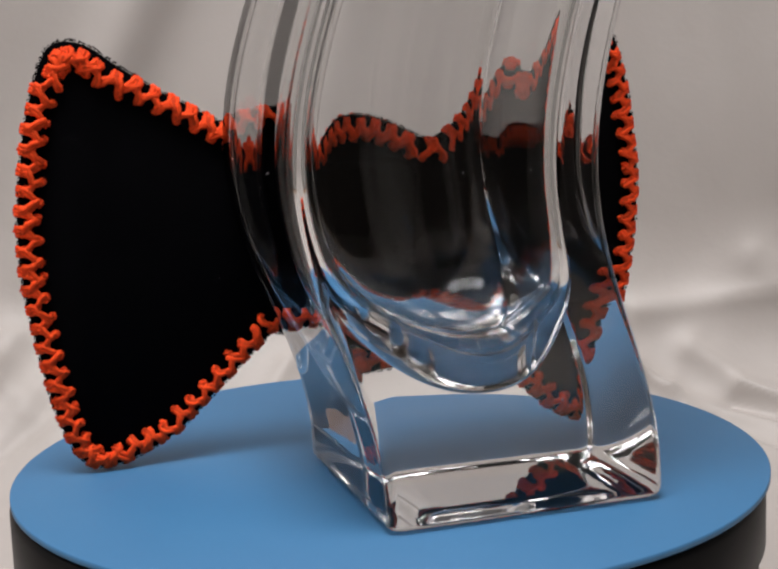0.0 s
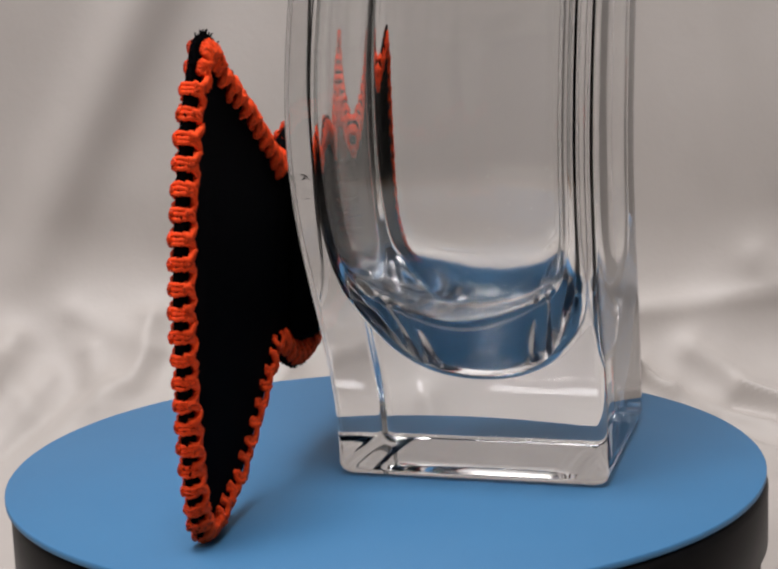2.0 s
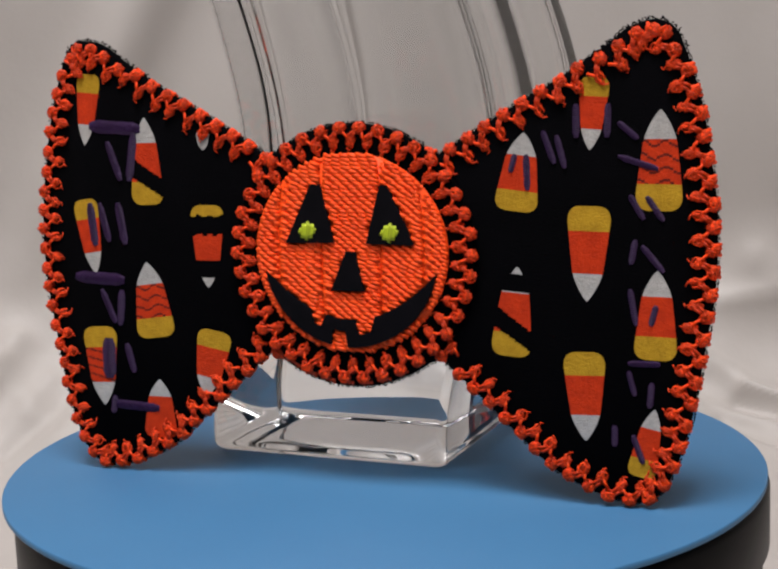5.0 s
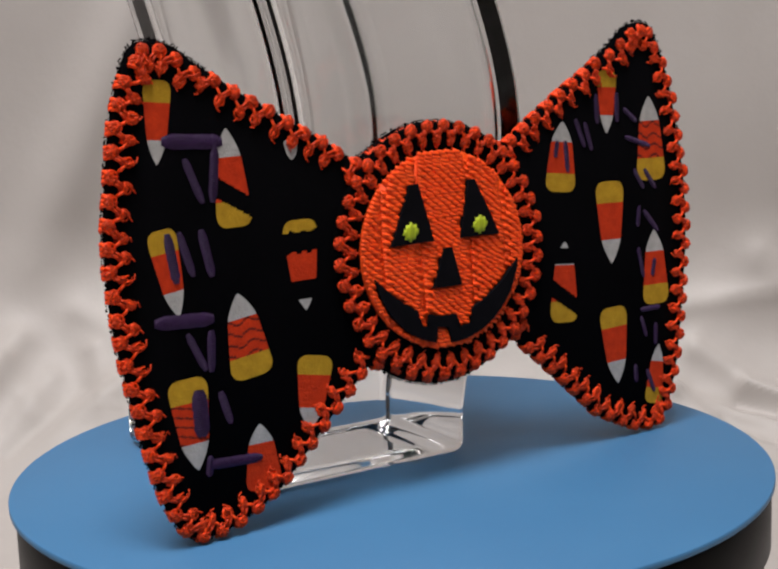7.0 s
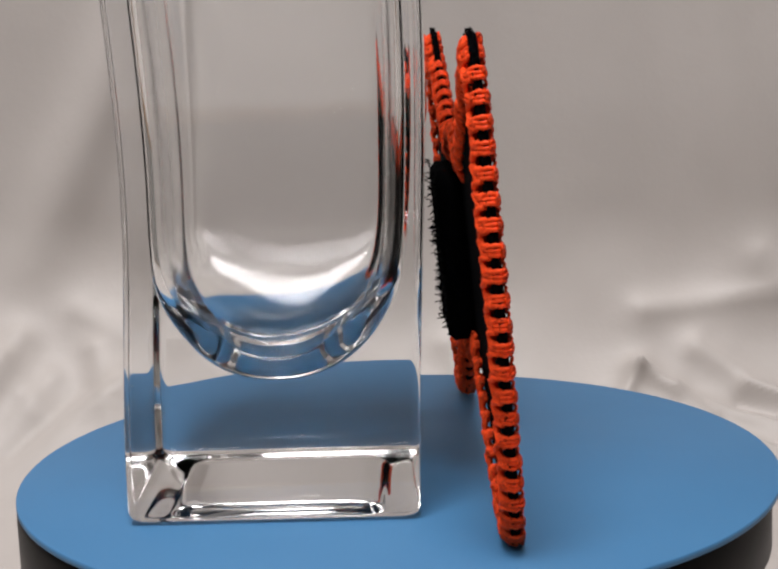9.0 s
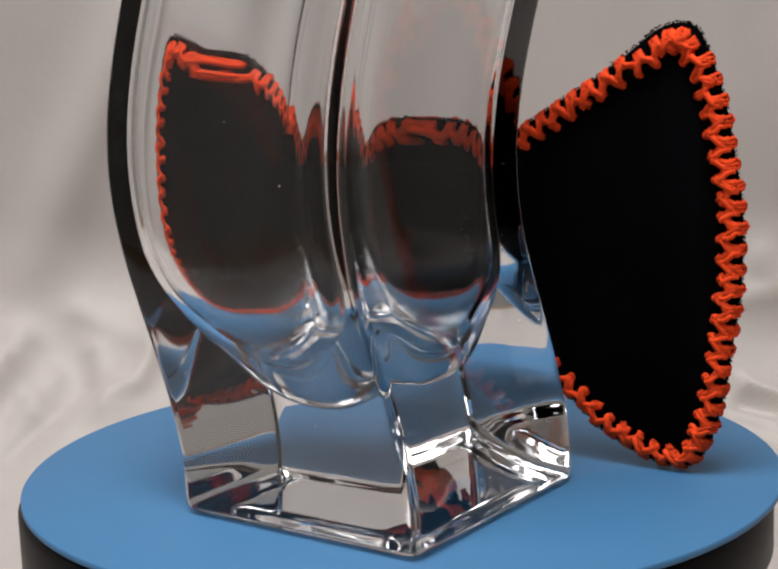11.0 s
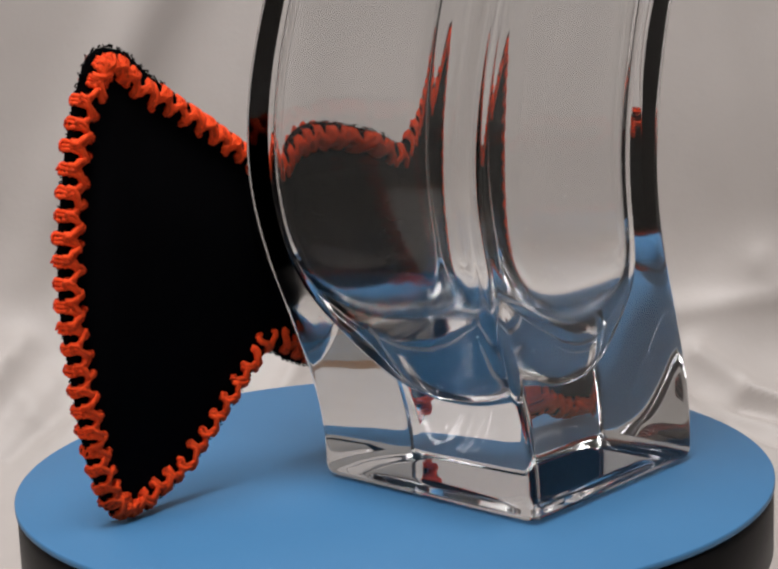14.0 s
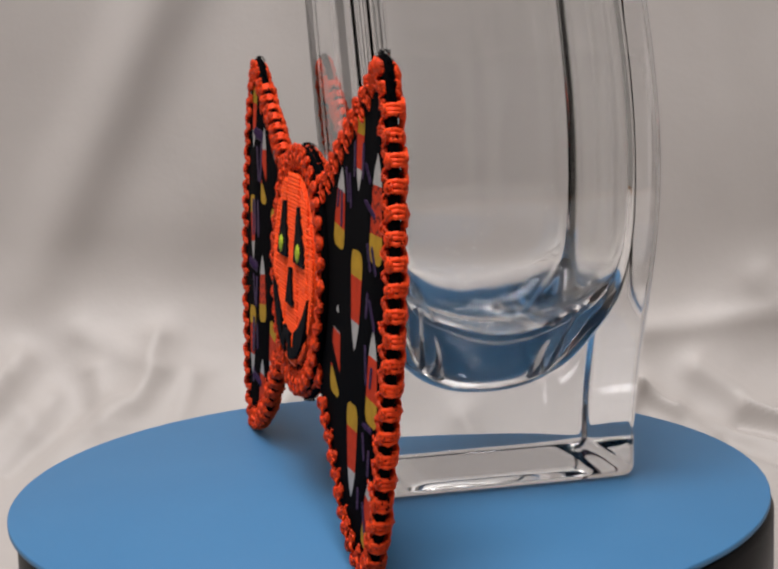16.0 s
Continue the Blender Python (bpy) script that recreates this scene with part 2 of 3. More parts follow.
def backdrop():
    bm = bmesh.new()
    # finer where the cloth is seen, wider apart further out
    xs = [-0.60 + 0.02 * i for i in range(20)] + [-0.20 + 0.00125 * i for i in range(321)] + [0.22 + 0.02 * i for i in range(20)]
    ss = [-0.60 + 0.02 * j for j in range(24)] + [-0.125 + 0.00125 * j for j in range(213)] + [0.16 + 0.02 * j for j in range(20)]
    nx = len(xs) - 1
    bend = 0.075
    rows = []
    for s in ss:
        line = []
        for x in xs:
            q = bend * math.pi / 2
            if s > 0:
                base, n = Vector((x, 0.215, bend - 0.050 + s)), Vector((0, -1, 0))
            elif s > -q:
                a = -s / bend
                base = Vector((x, 0.215 - bend * (1 - math.cos(a)), bend - 0.050 - bend * math.sin(a)))
                n = Vector((0, -math.cos(a), math.sin(a)))
            else:
                base, n = Vector((x, 0.215 - bend + (s + q), -0.050)), Vector((0, 0, 1))
            k = 1.0 if s > -0.07 else max(0.12, 1 - (-0.07 - s) / 0.05)
            p = base + n * cloth_height(x, s) * k
            line.append(bm.verts.new((1.035 * p.x - 0.0012, p.y, 1.035 * p.z - 0.0014)))
        rows.append(line)
    for a, b in zip(rows, rows[1:]):
        for i in range(nx):
            bm.faces.new((a[i], a[i + 1], b[i + 1], b[i]))
    ob = part("backdrop", bm, SATIN)
    tagged(ob, "cream satin cloth hanging in soft folds and spread over the table", "cloth", kind="structure")


room()
backdrop()


# ---- the turntable ----
def turntable():
    stand = tagged(new("turntable"), "black motorised display turntable topped by a blue card disc", "turntable")
    bm = bmesh.new()
    lathe(bm, [(0.0680, -0.0480), (0.0725, -0.0465), (0.0736, -0.0440), (0.0736, -0.0180), (0.0720, -0.0165)])
    part("housing", bm, BLACK_PLASTIC, stand)
    for i in range(3):
        a = 2 * math.pi * i / 3 + 0.4
        bm = bmesh.new()
        lathe(bm, [(0.006, -0.0515), (0.0065, -0.0505), (0.0065, -0.0480)], 20, (0.055 * math.cos(a), 0.055 * math.sin(a)))
        part("rubber_foot", bm, BLACK_PLASTIC, stand)
    bm = bmesh.new()
    lathe(bm, [(0.0720, -0.0155), (0.0742, -0.0150), (0.0749, -0.0138), (0.0749, -0.0028), (0.0742, -0.0018), (0.0732, -0.0014)])
    plate = part("platter", bm, BLACK_PLASTIC, stand, "glossy black plastic platter")
    bm = bmesh.new()
    lathe(bm, [(0.0753, -0.0013), (0.0755, -0.0011), (0.0755, -0.0002), (0.0753, 0.0)], 200, (-0.0009, -0.0009))
    part("disc", bm, BLUE, plate, "matt blue card disc lying slightly off centre")
    return plate


PLATTER = turntable()


# ---- the glass vase ----
PINCH = 0.0008
VASE_AT = pose(-0.0113, 0.0213, 0, 0, 0, -2.5) @ Matrix.Scale(1.022, 4)


def vase_sides(z):
    """The four faces of the vase about its own middle at height z, in metres."""
    def wave(lo, size, top):
        if z < top:
            return lo + size * smoothstep((z - 0.004) / (top - 0.004))
        return lo + size * (1 - smoothstep((z - top) / 0.064))
    flare = smoothstep(z / 0.085)
    return wave(-0.0254, 0.0117, 0.060), wave(0.0260, 0.0143, 0.062), -0.0263 - 0.0030 * flare, 0.0254 + 0.0004 * flare


def rounded_loop(x0, x1, y0, y1, r, per=11):
    pts = []
    for cx, cy, a0 in ((x1 - r, y0 + r, -90), (x1 - r, y1 - r, 0), (x0 + r, y1 - r, 90), (x0 + r, y0 + r, 180)):
        for k in range(per):
            a = radians(a0 + 90 * k / (per - 1))
            pts.append((cx + r * math.cos(a), cy + r * math.sin(a)))
    return pts


def pressed_loop(x0, x1, y0, y1, r, pinch=0.0, side=14, per=7):
    """A rounded rectangle whose sides bow inward by pinch at their middles, as in pressed glass."""
    pts = []
    corners = [(x1 - r, y0 + r, -90), (x1 - r, y1 - r, 0), (x0 + r, y1 - r, 90), (x0 + r, y0 + r, 180)]
    for i, (cx, cy, a0) in enumerate(corners):
        for k in range(per):
            a = radians(a0 + 90 * k / (per - 1))
            pts.append((cx + r * math.cos(a), cy + r * math.sin(a)))
        ax, ay = pts[-1]
        nx, ny, n0 = corners[(i + 1) % 4]
        bx, by = nx + r * math.cos(radians(n0)), ny + r * math.sin(radians(n0))
        dx, dy = bx - ax, by - ay
        length = max(math.hypot(dx, dy), 1e-9)
        for k in range(1, side):
            t = k / side
            bow = pinch * 4 * t * (1 - t)
            pts.append((ax + dx * t - dy / length * bow, ay + dy * t + dx / length * bow))
    return pts


def bowl_loop(mx, my, hx, hy, power, pinch):
    """A superellipse about (mx, my), with its four sides drawn inward by pinch at their middles."""
    pts = []
    for ux, uy in pressed_loop(-1, 1, -1, 1, 0.35):
        k = (abs(ux) ** power + abs(uy) ** power) ** (-1 / power)
        a = math.atan2(uy, ux)
        draw = pinch * math.cos(2 * a) ** 2
        pts.append((mx + ux * k * max(hx - draw, 0.5 * hx), my + uy * k * max(hy - draw, 0.5 * hy)))
    return pts


def vase():
    bm = bmesh.new()
    height = 0.150
    outer = []
    for z, inset in [(0.0002, 0.0022), (0.0005, 0.0011), (0.0011, 0.0004), (0.0018, 0.0001)] + [(0.0026 + 0.1469 * k / 74, 0.0) for k in range(75)]:
        x0, x1, y0, y1 = vase_sides(z)
        outer.append([bm.verts.new((x, y, z)) for x, y in pressed_loop(x0 + inset, x1 - inset, y0 + inset, y1 - inset, 0.0019)])
    inner = []
    floor_z = 0.0193
    steps = 26
    levels = [floor_z + 0.027 * (1 - math.cos(math.pi / 2 * k / steps)) for k in range(1, steps + 1)]
    levels += [levels[-1] + (height - levels[-1]) * k / 44 for k in range(1, 45)]
    for z in levels:
        x0, x1, y0, y1 = vase_sides(z)
        ex0, ex1, ey0, ey1 = x0 + 0.0058, x1 - 0.0024, y0 + 0.0036, y1 - 0.0036
        f, fy = min(1.0, (z - floor_z) / 0.027), min(1.0, (z - floor_z) / 0.022)
        gx, gy = (1 - (1 - f) ** 2) ** (1 / 2.15), (1 - (1 - fy) ** 2) ** (1 / 2.25)
        mx, my = (ex0 + ex1) / 2 - 0.0015 * (1 - f), (ey0 + ey1) / 2
        hx, hy = (ex1 - ex0) / 2 * gx, (ey1 - ey0) / 2 * gy
        g = smoothstep((z - floor_z) / 0.034)
        inner.append([bm.verts.new((x, y, z)) for x, y in bowl_loop(mx, my, hx, hy, 2.15 + 10.0 * g * g, PINCH * g)])
    n = len(outer[0])
    def skin(rings, flip):
        for a, b in zip(rings, rings[1:]):
            for i in range(n):
                j = (i + 1) % n
                bm.faces.new((a[i], a[j], b[j], b[i]) if not flip else (b[i], b[j], a[j], a[i]))
    skin(outer, False)
    first = len(bm.faces)
    skin(inner, True)
    inside_faces = set(range(first, len(bm.faces)))
    # a shallow hollow under the foot
    hollow = []
    for inset, z in ((0.0062, 0.0002), (0.0068, 0.0009), (0.0082, 0.0016), (0.0110, 0.0019)):
        x0, x1, y0, y1 = vase_sides(0.0)
        hollow.append([bm.verts.new((x, y, z)) for x, y in pressed_loop(x0 + inset, x1 - inset, y0 + inset, y1 - inset, 0.0026)])
    skin([outer[0]] + hollow, True)
    bm.faces.new(hollow[-1][::-1])
    bm.faces.new(inner[0])
    for i in range(n):
        j = (i + 1) % n
        bm.faces.new((outer[-1][i], outer[-1][j], inner[-1][j], inner[-1][i]))
    bmesh.ops.recalc_face_normals(bm, faces=bm.faces[:])
    bmesh.ops.transform(bm, matrix=VASE_AT, verts=bm.verts[:])
    ob = part("glass_vase", bm, (GLASS, PRESSED_GLASS))
    for p in ob.data.polygons:
        # the foot of the hollow keeps the faint ripple of the press
        if 0.018 < p.center.z < 0.046 and p.index in inside_faces:
            p.material_index = 1
        if len(p.vertices) > 4:
            p.use_smooth = False
    # specks of dust on the faces
    rnd = random.Random(9)
    dust = bmesh.new()
    for k in range(34):
        z = rnd.uniform(0.012, 0.095)
        x0, x1, y0, y1 = vase_sides(z)
        t = rnd.uniform(0.1, 0.9)
        spot = [(x0 + (x1 - x0) * t, y1 + 0.00005), (x0 - 0.00005, y0 + (y1 - y0) * t), (x1 + 0.00005, y0 + (y1 - y0) * t)][k % 3]
        size = rnd.uniform(0.00007, 0.00017)
        bmesh.ops.create_icosphere(dust, subdivisions=1, radius=size, matrix=VASE_AT @ Matrix.Translation((*spot, z)) @ Matrix.Diagonal((1, 1, rnd.uniform(.6, 1.5), 1)))
    tagged(part("dust", dust, DUST, ob, "pale dust specks"), kind="stuff")
    return tagged(ob, "thick clear glass square vase with wavy sides", "vase")


VASE = vase()


# ---- the pet bow tie that leans on the vase ----
BOW_BACK = 0.0015
LEAN = Matrix.Translation((0, -0.0199, 0.0005)) @ Matrix.Rotation(radians(0.59), 4, "Z") @ Matrix.Rotation(-radians(3.65), 4, "X")


def spline(points, per=14):
    """An open smooth curve through a few control points."""
    out = []
    p = [Vector(q) for q in points]
    p = [2 * p[0] - p[1]] + p + [2 * p[-1] - p[-2]]
    for a, b, c, d in zip(p, p[1:], p[2:], p[3:]):
        for k in range(per):
            t = k / per
            out.append(0.5 * (2 * b + (c - a) * t + (2 * a - 5 * b + 4 * c - d) * t * t + (3 * b - a - 3 * c + d) * t ** 3))
    return out + [p[-2]]


def bow_outline():
    """The bow's edge in millimetres, counter-clockwise from the right lower notch."""
    wing = [(17.5, 24.5), (24.0, 18.8), (31.2, 12.0), (38.9, 5.2), (46.8, 1.4), (52.3, 0.1), (57.2, 1.0), (60.6, 6.0), (63.5, 14.9), (66.1, 29.0), (67.7, 40.0), (67.9, 51.4), (66.9, 60.5), (65.1, 71.2), (62.9, 78.7), (60.5, 84.3), (57.2, 86.0), (52.5, 85.0), (47.2, 81.2), (39.6, 76.2), (30.4, 71.0), (23.5, 66.8), (17.4, 62.9)]
    right = [Vector((p.x * 0.997, 43 + (p.y - 43) * 0.993)) for p in spline(wing, 10)]
    left = [Vector((-p.x, p.y)) for p in reversed(right)]
    top = [Vector((25.0 * math.sin(a), 43.8 + 25.0 * math.cos(a))) for a in (radians(41 - 82 * k / 24) for k in range(1, 24))]
    bottom = [Vector((25.0 * math.sin(a), 43.8 - 25.0 * math.cos(a))) for a in (radians(-41 + 82 * k / 24) for k in range(1, 24))]
    return [Vector((p.x + 0.5, p.y)) / 1000 for p in right + top + left + bottom]


def resample(loop, step):
    """Points and inward normals at an even spacing round a closed loop."""
    n = len(loop)
    lens = [(loop[(i + 1) % n] - loop[i]).length for i in range(n)]
    total = sum(lens)
    count = round(total / step)
    out, i, run = [], 0, 0.0
    for k in range(count):
        want = total * k / count
        while run + lens[i] < want:
            run += lens[i]
            i += 1
        t = (want - run) / max(lens[i], 1e-9)
        a, b = loop[i], loop[(i + 1) % n]
        d = (loop[(i + 2) % n] - loop[i - 1]).normalized()
        out.append((a.lerp(b, t), Vector((-d.y, d.x)), d))
    return out


def slab(loop, y0, y1, round_by=0.0):
    """A flat piece with the given outline (x, z), from y0 (front) to y1, with softened rims."""
    bm = bmesh.new()
    n = len(loop)
    normals = [Vector((-(loop[(i + 1) % n] - loop[i - 1]).y, (loop[(i + 1) % n] - loop[i - 1]).x)).normalized() for i in range(n)]
    rings = []
    for y, inset in ((y0, round_by), (y0 + round_by * 0.7, round_by * 0.2), (y1 - round_by * 0.7, round_by * 0.2), (y1, round_by)) if round_by else ((y0, 0), (y1, 0)):
        rings.append([bm.verts.new((p.x + q.x * inset, y, p.y + q.y * inset)) for p, q in zip(loop, normals)])
    for a, b in zip(rings, rings[1:]):
        for i in range(n):
            j = (i + 1) % n
            bm.faces.new((a[j], a[i], b[i], b[j]))
    caps = [bm.faces.new(rings[0]), bm.faces.new(rings[-1][::-1])]
    bmesh.ops.triangulate(bm, faces=caps)
    bmesh.ops.recalc_face_normals(bm, faces=bm.faces[:])
    return bm


def knot(bm, centre, axes, seed, strands=15, thread=0.00019):
    """A small lump of overlocked thread: fine strands wound over an ellipsoid of the given half axes, open towards the cloth."""
    rnd = random.Random(seed)
    c, half = Vector(centre), Vector(axes)
    core = bmesh.ops.create_icosphere(bm, subdivisions=1, radius=0.60)
    bmesh.ops.transform(bm, matrix=Matrix.LocRotScale(c, None, half), verts=core["verts"])
    for k in range(strands):
        pole = Vector((rnd.uniform(-1, 1), rnd.uniform(-.5, .5), rnd.uniform(-1, 1))).normalized()
        u = pole.cross(Vector((0.2, 1, 0.1))).normalized()
        w = pole.cross(u)
        off, start, span = rnd.uniform(-.55, .55), rnd.uniform(0, 2 * math.pi), rnd.uniform(2.0, 4.2)
        ring = math.sqrt(1 - off * off)
        path = []
        for i in range(7):
            a = start + span * i / 6
            q = (pole * off + (u * math.cos(a) + w * math.sin(a)) * ring) * rnd.uniform(.92, 1.06)
            path.append(c + Vector((q.x * half.x, q.y * half.y, q.z * half.z)))
        tube(bm, path, thread * rnd.uniform(.8, 1.25), 4)


def front_stitch(bm, pitch, seed):
    """The face of one overlock stitch: a round lump on the rim and a longer one further in, half a pitch along."""
    rnd = random.Random(seed + 7)
    j = lambda k: rnd.uniform(-k, k)
    knot(bm, (j(.0002), -0.0003, 0.0006 + j(.0002)), (0.00116 + j(.00012), 0.00055, 0.00120 + j(.0001)), seed, 22, 0.00015)
    knot(bm, (pitch * 0.42 + j(.0002), -0.0002, 0.0030 + j(.0002)), (0.00094 + j(.00015), 0.00045, 0.00135 + j(.0002)), seed + 50, 19, 0.00015)
    # the loose legs between the lumps
    for lo, hi in (((0.0004, 0.0012), (pitch * .40, 0.0028)), ((pitch - 0.0006, 0.0014), (pitch * .50, 0.0030)), ((0.0007, 0.0008), (pitch * .50, 0.0024))):
        a, b = Vector((lo[0] + j(.0002), -.0003, lo[1])), Vector((hi[0] + j(.0002), -.0003, hi[1] + j(.0003)))
        tube(bm, [a, a.lerp(b, .5) + Vector((j(.0002), -.0004, j(.0002))), b], 0.00030, 4)
    # a frayed strand at the inner tip
    tip = Vector((pitch * 0.42 + j(.0003), -.0002, 0.0042))
    tube(bm, [tip, tip + Vector((j(.0004), -.0002, .0004)), tip + Vector((j(.0008), -.0001, .0007))], 0.00014, 4)


def edge_stitch_mesh(seed, pitch, front=True):
    """One stitch of the overlocked edge: x runs along the edge, z points inward, y to the back."""
    rnd = random.Random(seed)
    bm = bmesh.new()
    j = lambda s: rnd.uniform(-s, s)
    if front:
        front_stitch(bm, pitch, seed)
    mm = 0.001
    for k in range(3):
        o = (k - 1) * 0.62 * mm
        back = BOW_BACK * 1000
        path = [Vector((o * .8, -0.35 * mm, 0.9 * mm)), Vector((o * 1.1, -0.15 * mm, 0.05 * mm)), Vector((o * 1.25 + j(.0002), back * .5 * mm, -0.32 * mm)), Vector((o * 1.1, (back + .15) * mm, 0.05 * mm)), Vector((o, (back + .35) * mm, 0.8 * mm))]
        tube(bm, path, 0.42 * mm, 6, normal=(1, 0, 0))
    for sx in (-1, 1):
        for k in range(3):
            # a loose bundle: each strand bulges and strays on its way to the inner tip
            o = (k - 1) * 0.52 * mm + j(.0002)
            bulge = sx * 0.55 * mm * rnd.uniform(.3, 1.2)
            path = [Vector((o * 1.3 + j(.0002), (back + .2) * mm, 0.2 * mm))]
            for t in (.22, .42, .62, .82):
                path.append(Vector((sx * pitch * .5 * t + o * (1.1 - .4 * t) - bulge * math.sin(math.pi * 2 * t) + j(.00022), (back + .25 + .75 * math.sin(math.pi * t) + .2 * k * rnd.random()) * mm, (0.3 + 3.6 * t) * mm + j(.0003))))
            path.append(Vector((sx * pitch * .5 + o * .5 + j(.0002), (back + .15) * mm, 3.9 * mm + j(.0006))))
            tube(bm, path, rnd.uniform(.48, .62) * mm, 5, normal=(0, 1, 0))
    n0 = len(bm.verts)
    knot(bm, (j(.0003), 0.0, 0.0009 + j(.0002)), (0.0010, 0.0004, 0.0010), seed + 90, 9)
    knot(bm, (pitch * 0.5 + j(.0003), 0.0, 0.0036 + j(.0004)), (0.0008, 0.0004, 0.0008), seed + 95, 7)
    bm.verts.ensure_lookup_table()
    for v in bm.verts[n0:]:
        v.co.y = BOW_BACK + 0.0005 - v.co.y
    data = mesh_of(bm, "edge_stitch", (ORANGE_THREAD, RED_THREAD))
    # the strands on the back are duller than the front's
    for f in data.polygons:
        if f.center.y > BOW_BACK * 0.85:
            f.material_index = 1
    return data


def place_on_edge(p, inward, y=0.0):
    """A frame with its x axis along the edge and z axis inward."""
    z = Vector((inward.x, 0, inward.y))
    yy = Vector((0, 1, 0))
    x = yy.cross(z)
    m = Matrix((x, yy, z)).transposed().to_4x4()
    m.translation = (p.x, y, p.y)
    return m


def inside(p, poly):
    hit = False
    for a, b in zip(poly, poly[1:] + poly[:1]):
        if (a.y > p.y) != (b.y > p.y) and p.x < (b.x - a.x) * (p.y - a.y) / (b.y - a.y) + a.x:
            hit = not hit
    return hit


def mm_poly(*pts):
    return [Vector(p) / 1000 for p in pts]


def candy_bm(ax, az, bx, bz, wide, kind):
    """A printed candy corn from its yellow butt (a) to its white tip (b), in millimetres; kind 1: wavy lines, 2, 4 and 7: crossed by slanted or straight black bands, 3: white, 5: slanted lines, 6: its butt hidden under the edge."""
    a, b = Vector((ax, az)) / 1000, Vector((bx, bz)) / 1000
    d = b - a
    length = d.length
    d.normalize()
    s = Vector((-d.y, d.x))
    w = wide / 2000
    bm = bmesh.new()
    def width(t):
        return w * (1 - 0.50 * t ** 1.2) * min(1.0, math.sqrt(max(0.0, 1 - max(0.0, 0.16 - t) ** 2 / 0.0256)) * 0.55 + 0.45) * max(0.0, 1 - max(0.0, (t - 0.66) / 0.34) ** 1.9) ** 0.8
    cuts = [k / 72 for k in range(73)]
    prev = None
    for t in cuts:
        rowv = []
        for k in range(13):
            q = k / 6 - 1
            p = a + d * (t * length) + s * (q * max(width(t), 1e-6))
            rowv.append(bm.verts.new((p.x, 0.0, p.y)))
        if prev:
            mid = t - 0.007
            for k in range(12):
                q = (k + .5) / 6 - 1
                mat = 2 if kind == 3 else 0 if mid < 0.27 and kind != 6 else 1 if mid < 0.71 else 2
                if kind == 1 and mat == 1 and (mid * 40 + 1.2 * math.sin(q * 5)) % 5.2 < 1.1:
                    mat = 3
                if kind == 5 and mat == 1 and (mid * 40 - 2.2 * q) % 4.2 < 0.9:
                    mat = 3
                if kind == 4 and (0.13 < mid + 0.015 * math.sin(q * 9) < 0.36 or 0.66 < mid < 0.88):
                    continue
                if kind in (2, 7) and (0.20 < mid - 0.12 * q < 0.42 or kind == 2 and 0.72 < mid < 0.92):
                    continue
                bm.faces.new((prev[k], prev[k + 1], rowv[k + 1], rowv[k])).material_index = mat
        prev = rowv
    bmesh.ops.delete(bm, geom=[v for v in bm.verts if not v.link_faces], context="VERTS")
    bmesh.ops.recalc_face_normals(bm, faces=bm.faces[:])
    for f in bm.faces:
        if f.normal.y > 0:
            f.normal_flip()
    return bm


def bar_bm(w, h):
    """A plain satin-stitched bar, w x h metres: one padded strip ribbed across by its threads."""
    bm = bmesh.new()
    n = int(w / 0.00019)
    rnd = random.Random(int(w * 1e5))
    prev = None
    for k in range(n + 1):
        x = (k / n - .5) * w
        edge = h / 2 * rnd.uniform(0.90, 1.06) * min(1.0, 0.55 + 3.0 * min(k, n - k) / n)
        lift = 0.00030 if k % 2 else 0.00010
        row = [bm.verts.new((x + rnd.uniform(-.00005, .00005), -lift * (1 - q * q) - 0.00002, q * edge)) for q in (-1, -.6, -.2, .2, .6, 1)]
        if prev:
            for i in range(5):
                bm.faces.new((prev[i], row[i], row[i + 1], prev[i + 1]))
        prev = row
    for f in bm.faces:
        f.normal_update()
        if f.normal.y > 0:
            f.normal_flip()
    return bm


CANDIES = [
    (-55.1, 79.0, -56.5, 65.0, 5.4, 0), (-42.6, 53.2, -43.0, 70.3, 7.4, 7), (-30.2, 67.4, -30.2, 63.8, 3.0, 3), (-57.0, 54.2, -54.9, 39.2, 5.8, 0), (-29.7, 53.2, -29.7, 37.0, 7.5, 4), (-41.5, 26.8, -43.4, 41.8, 8.9, 1),
    (-54.6, 28.6, -53.8, 12.6, 8.0, 5), (-41.2, 6.6, -41.2, 18.4, 7.6, 6), (-28.5, 28.6, -31.0, 15.5, 7.8, 0), (32.2, 52.4, 33.9, 66.5, 8.3, 0), (45.8, 53.4, 45.3, 36.4, 8.2, 0), (31.2, 26.0, 32.6, 42.4, 7.8, 2),
    (44.8, 27.3, 45.2, 11.2, 8.0, 0), (58.0, 52.6, 58.3, 70.2, 8.6, 1), (57.5, 26.3, 57.9, 42.2, 7.9, 0), (55.0, 5.2, 57.6, 17.6, 5.4, 0), (46.8, 76.0, 45.8, 63.2, 5.6, 0),
]
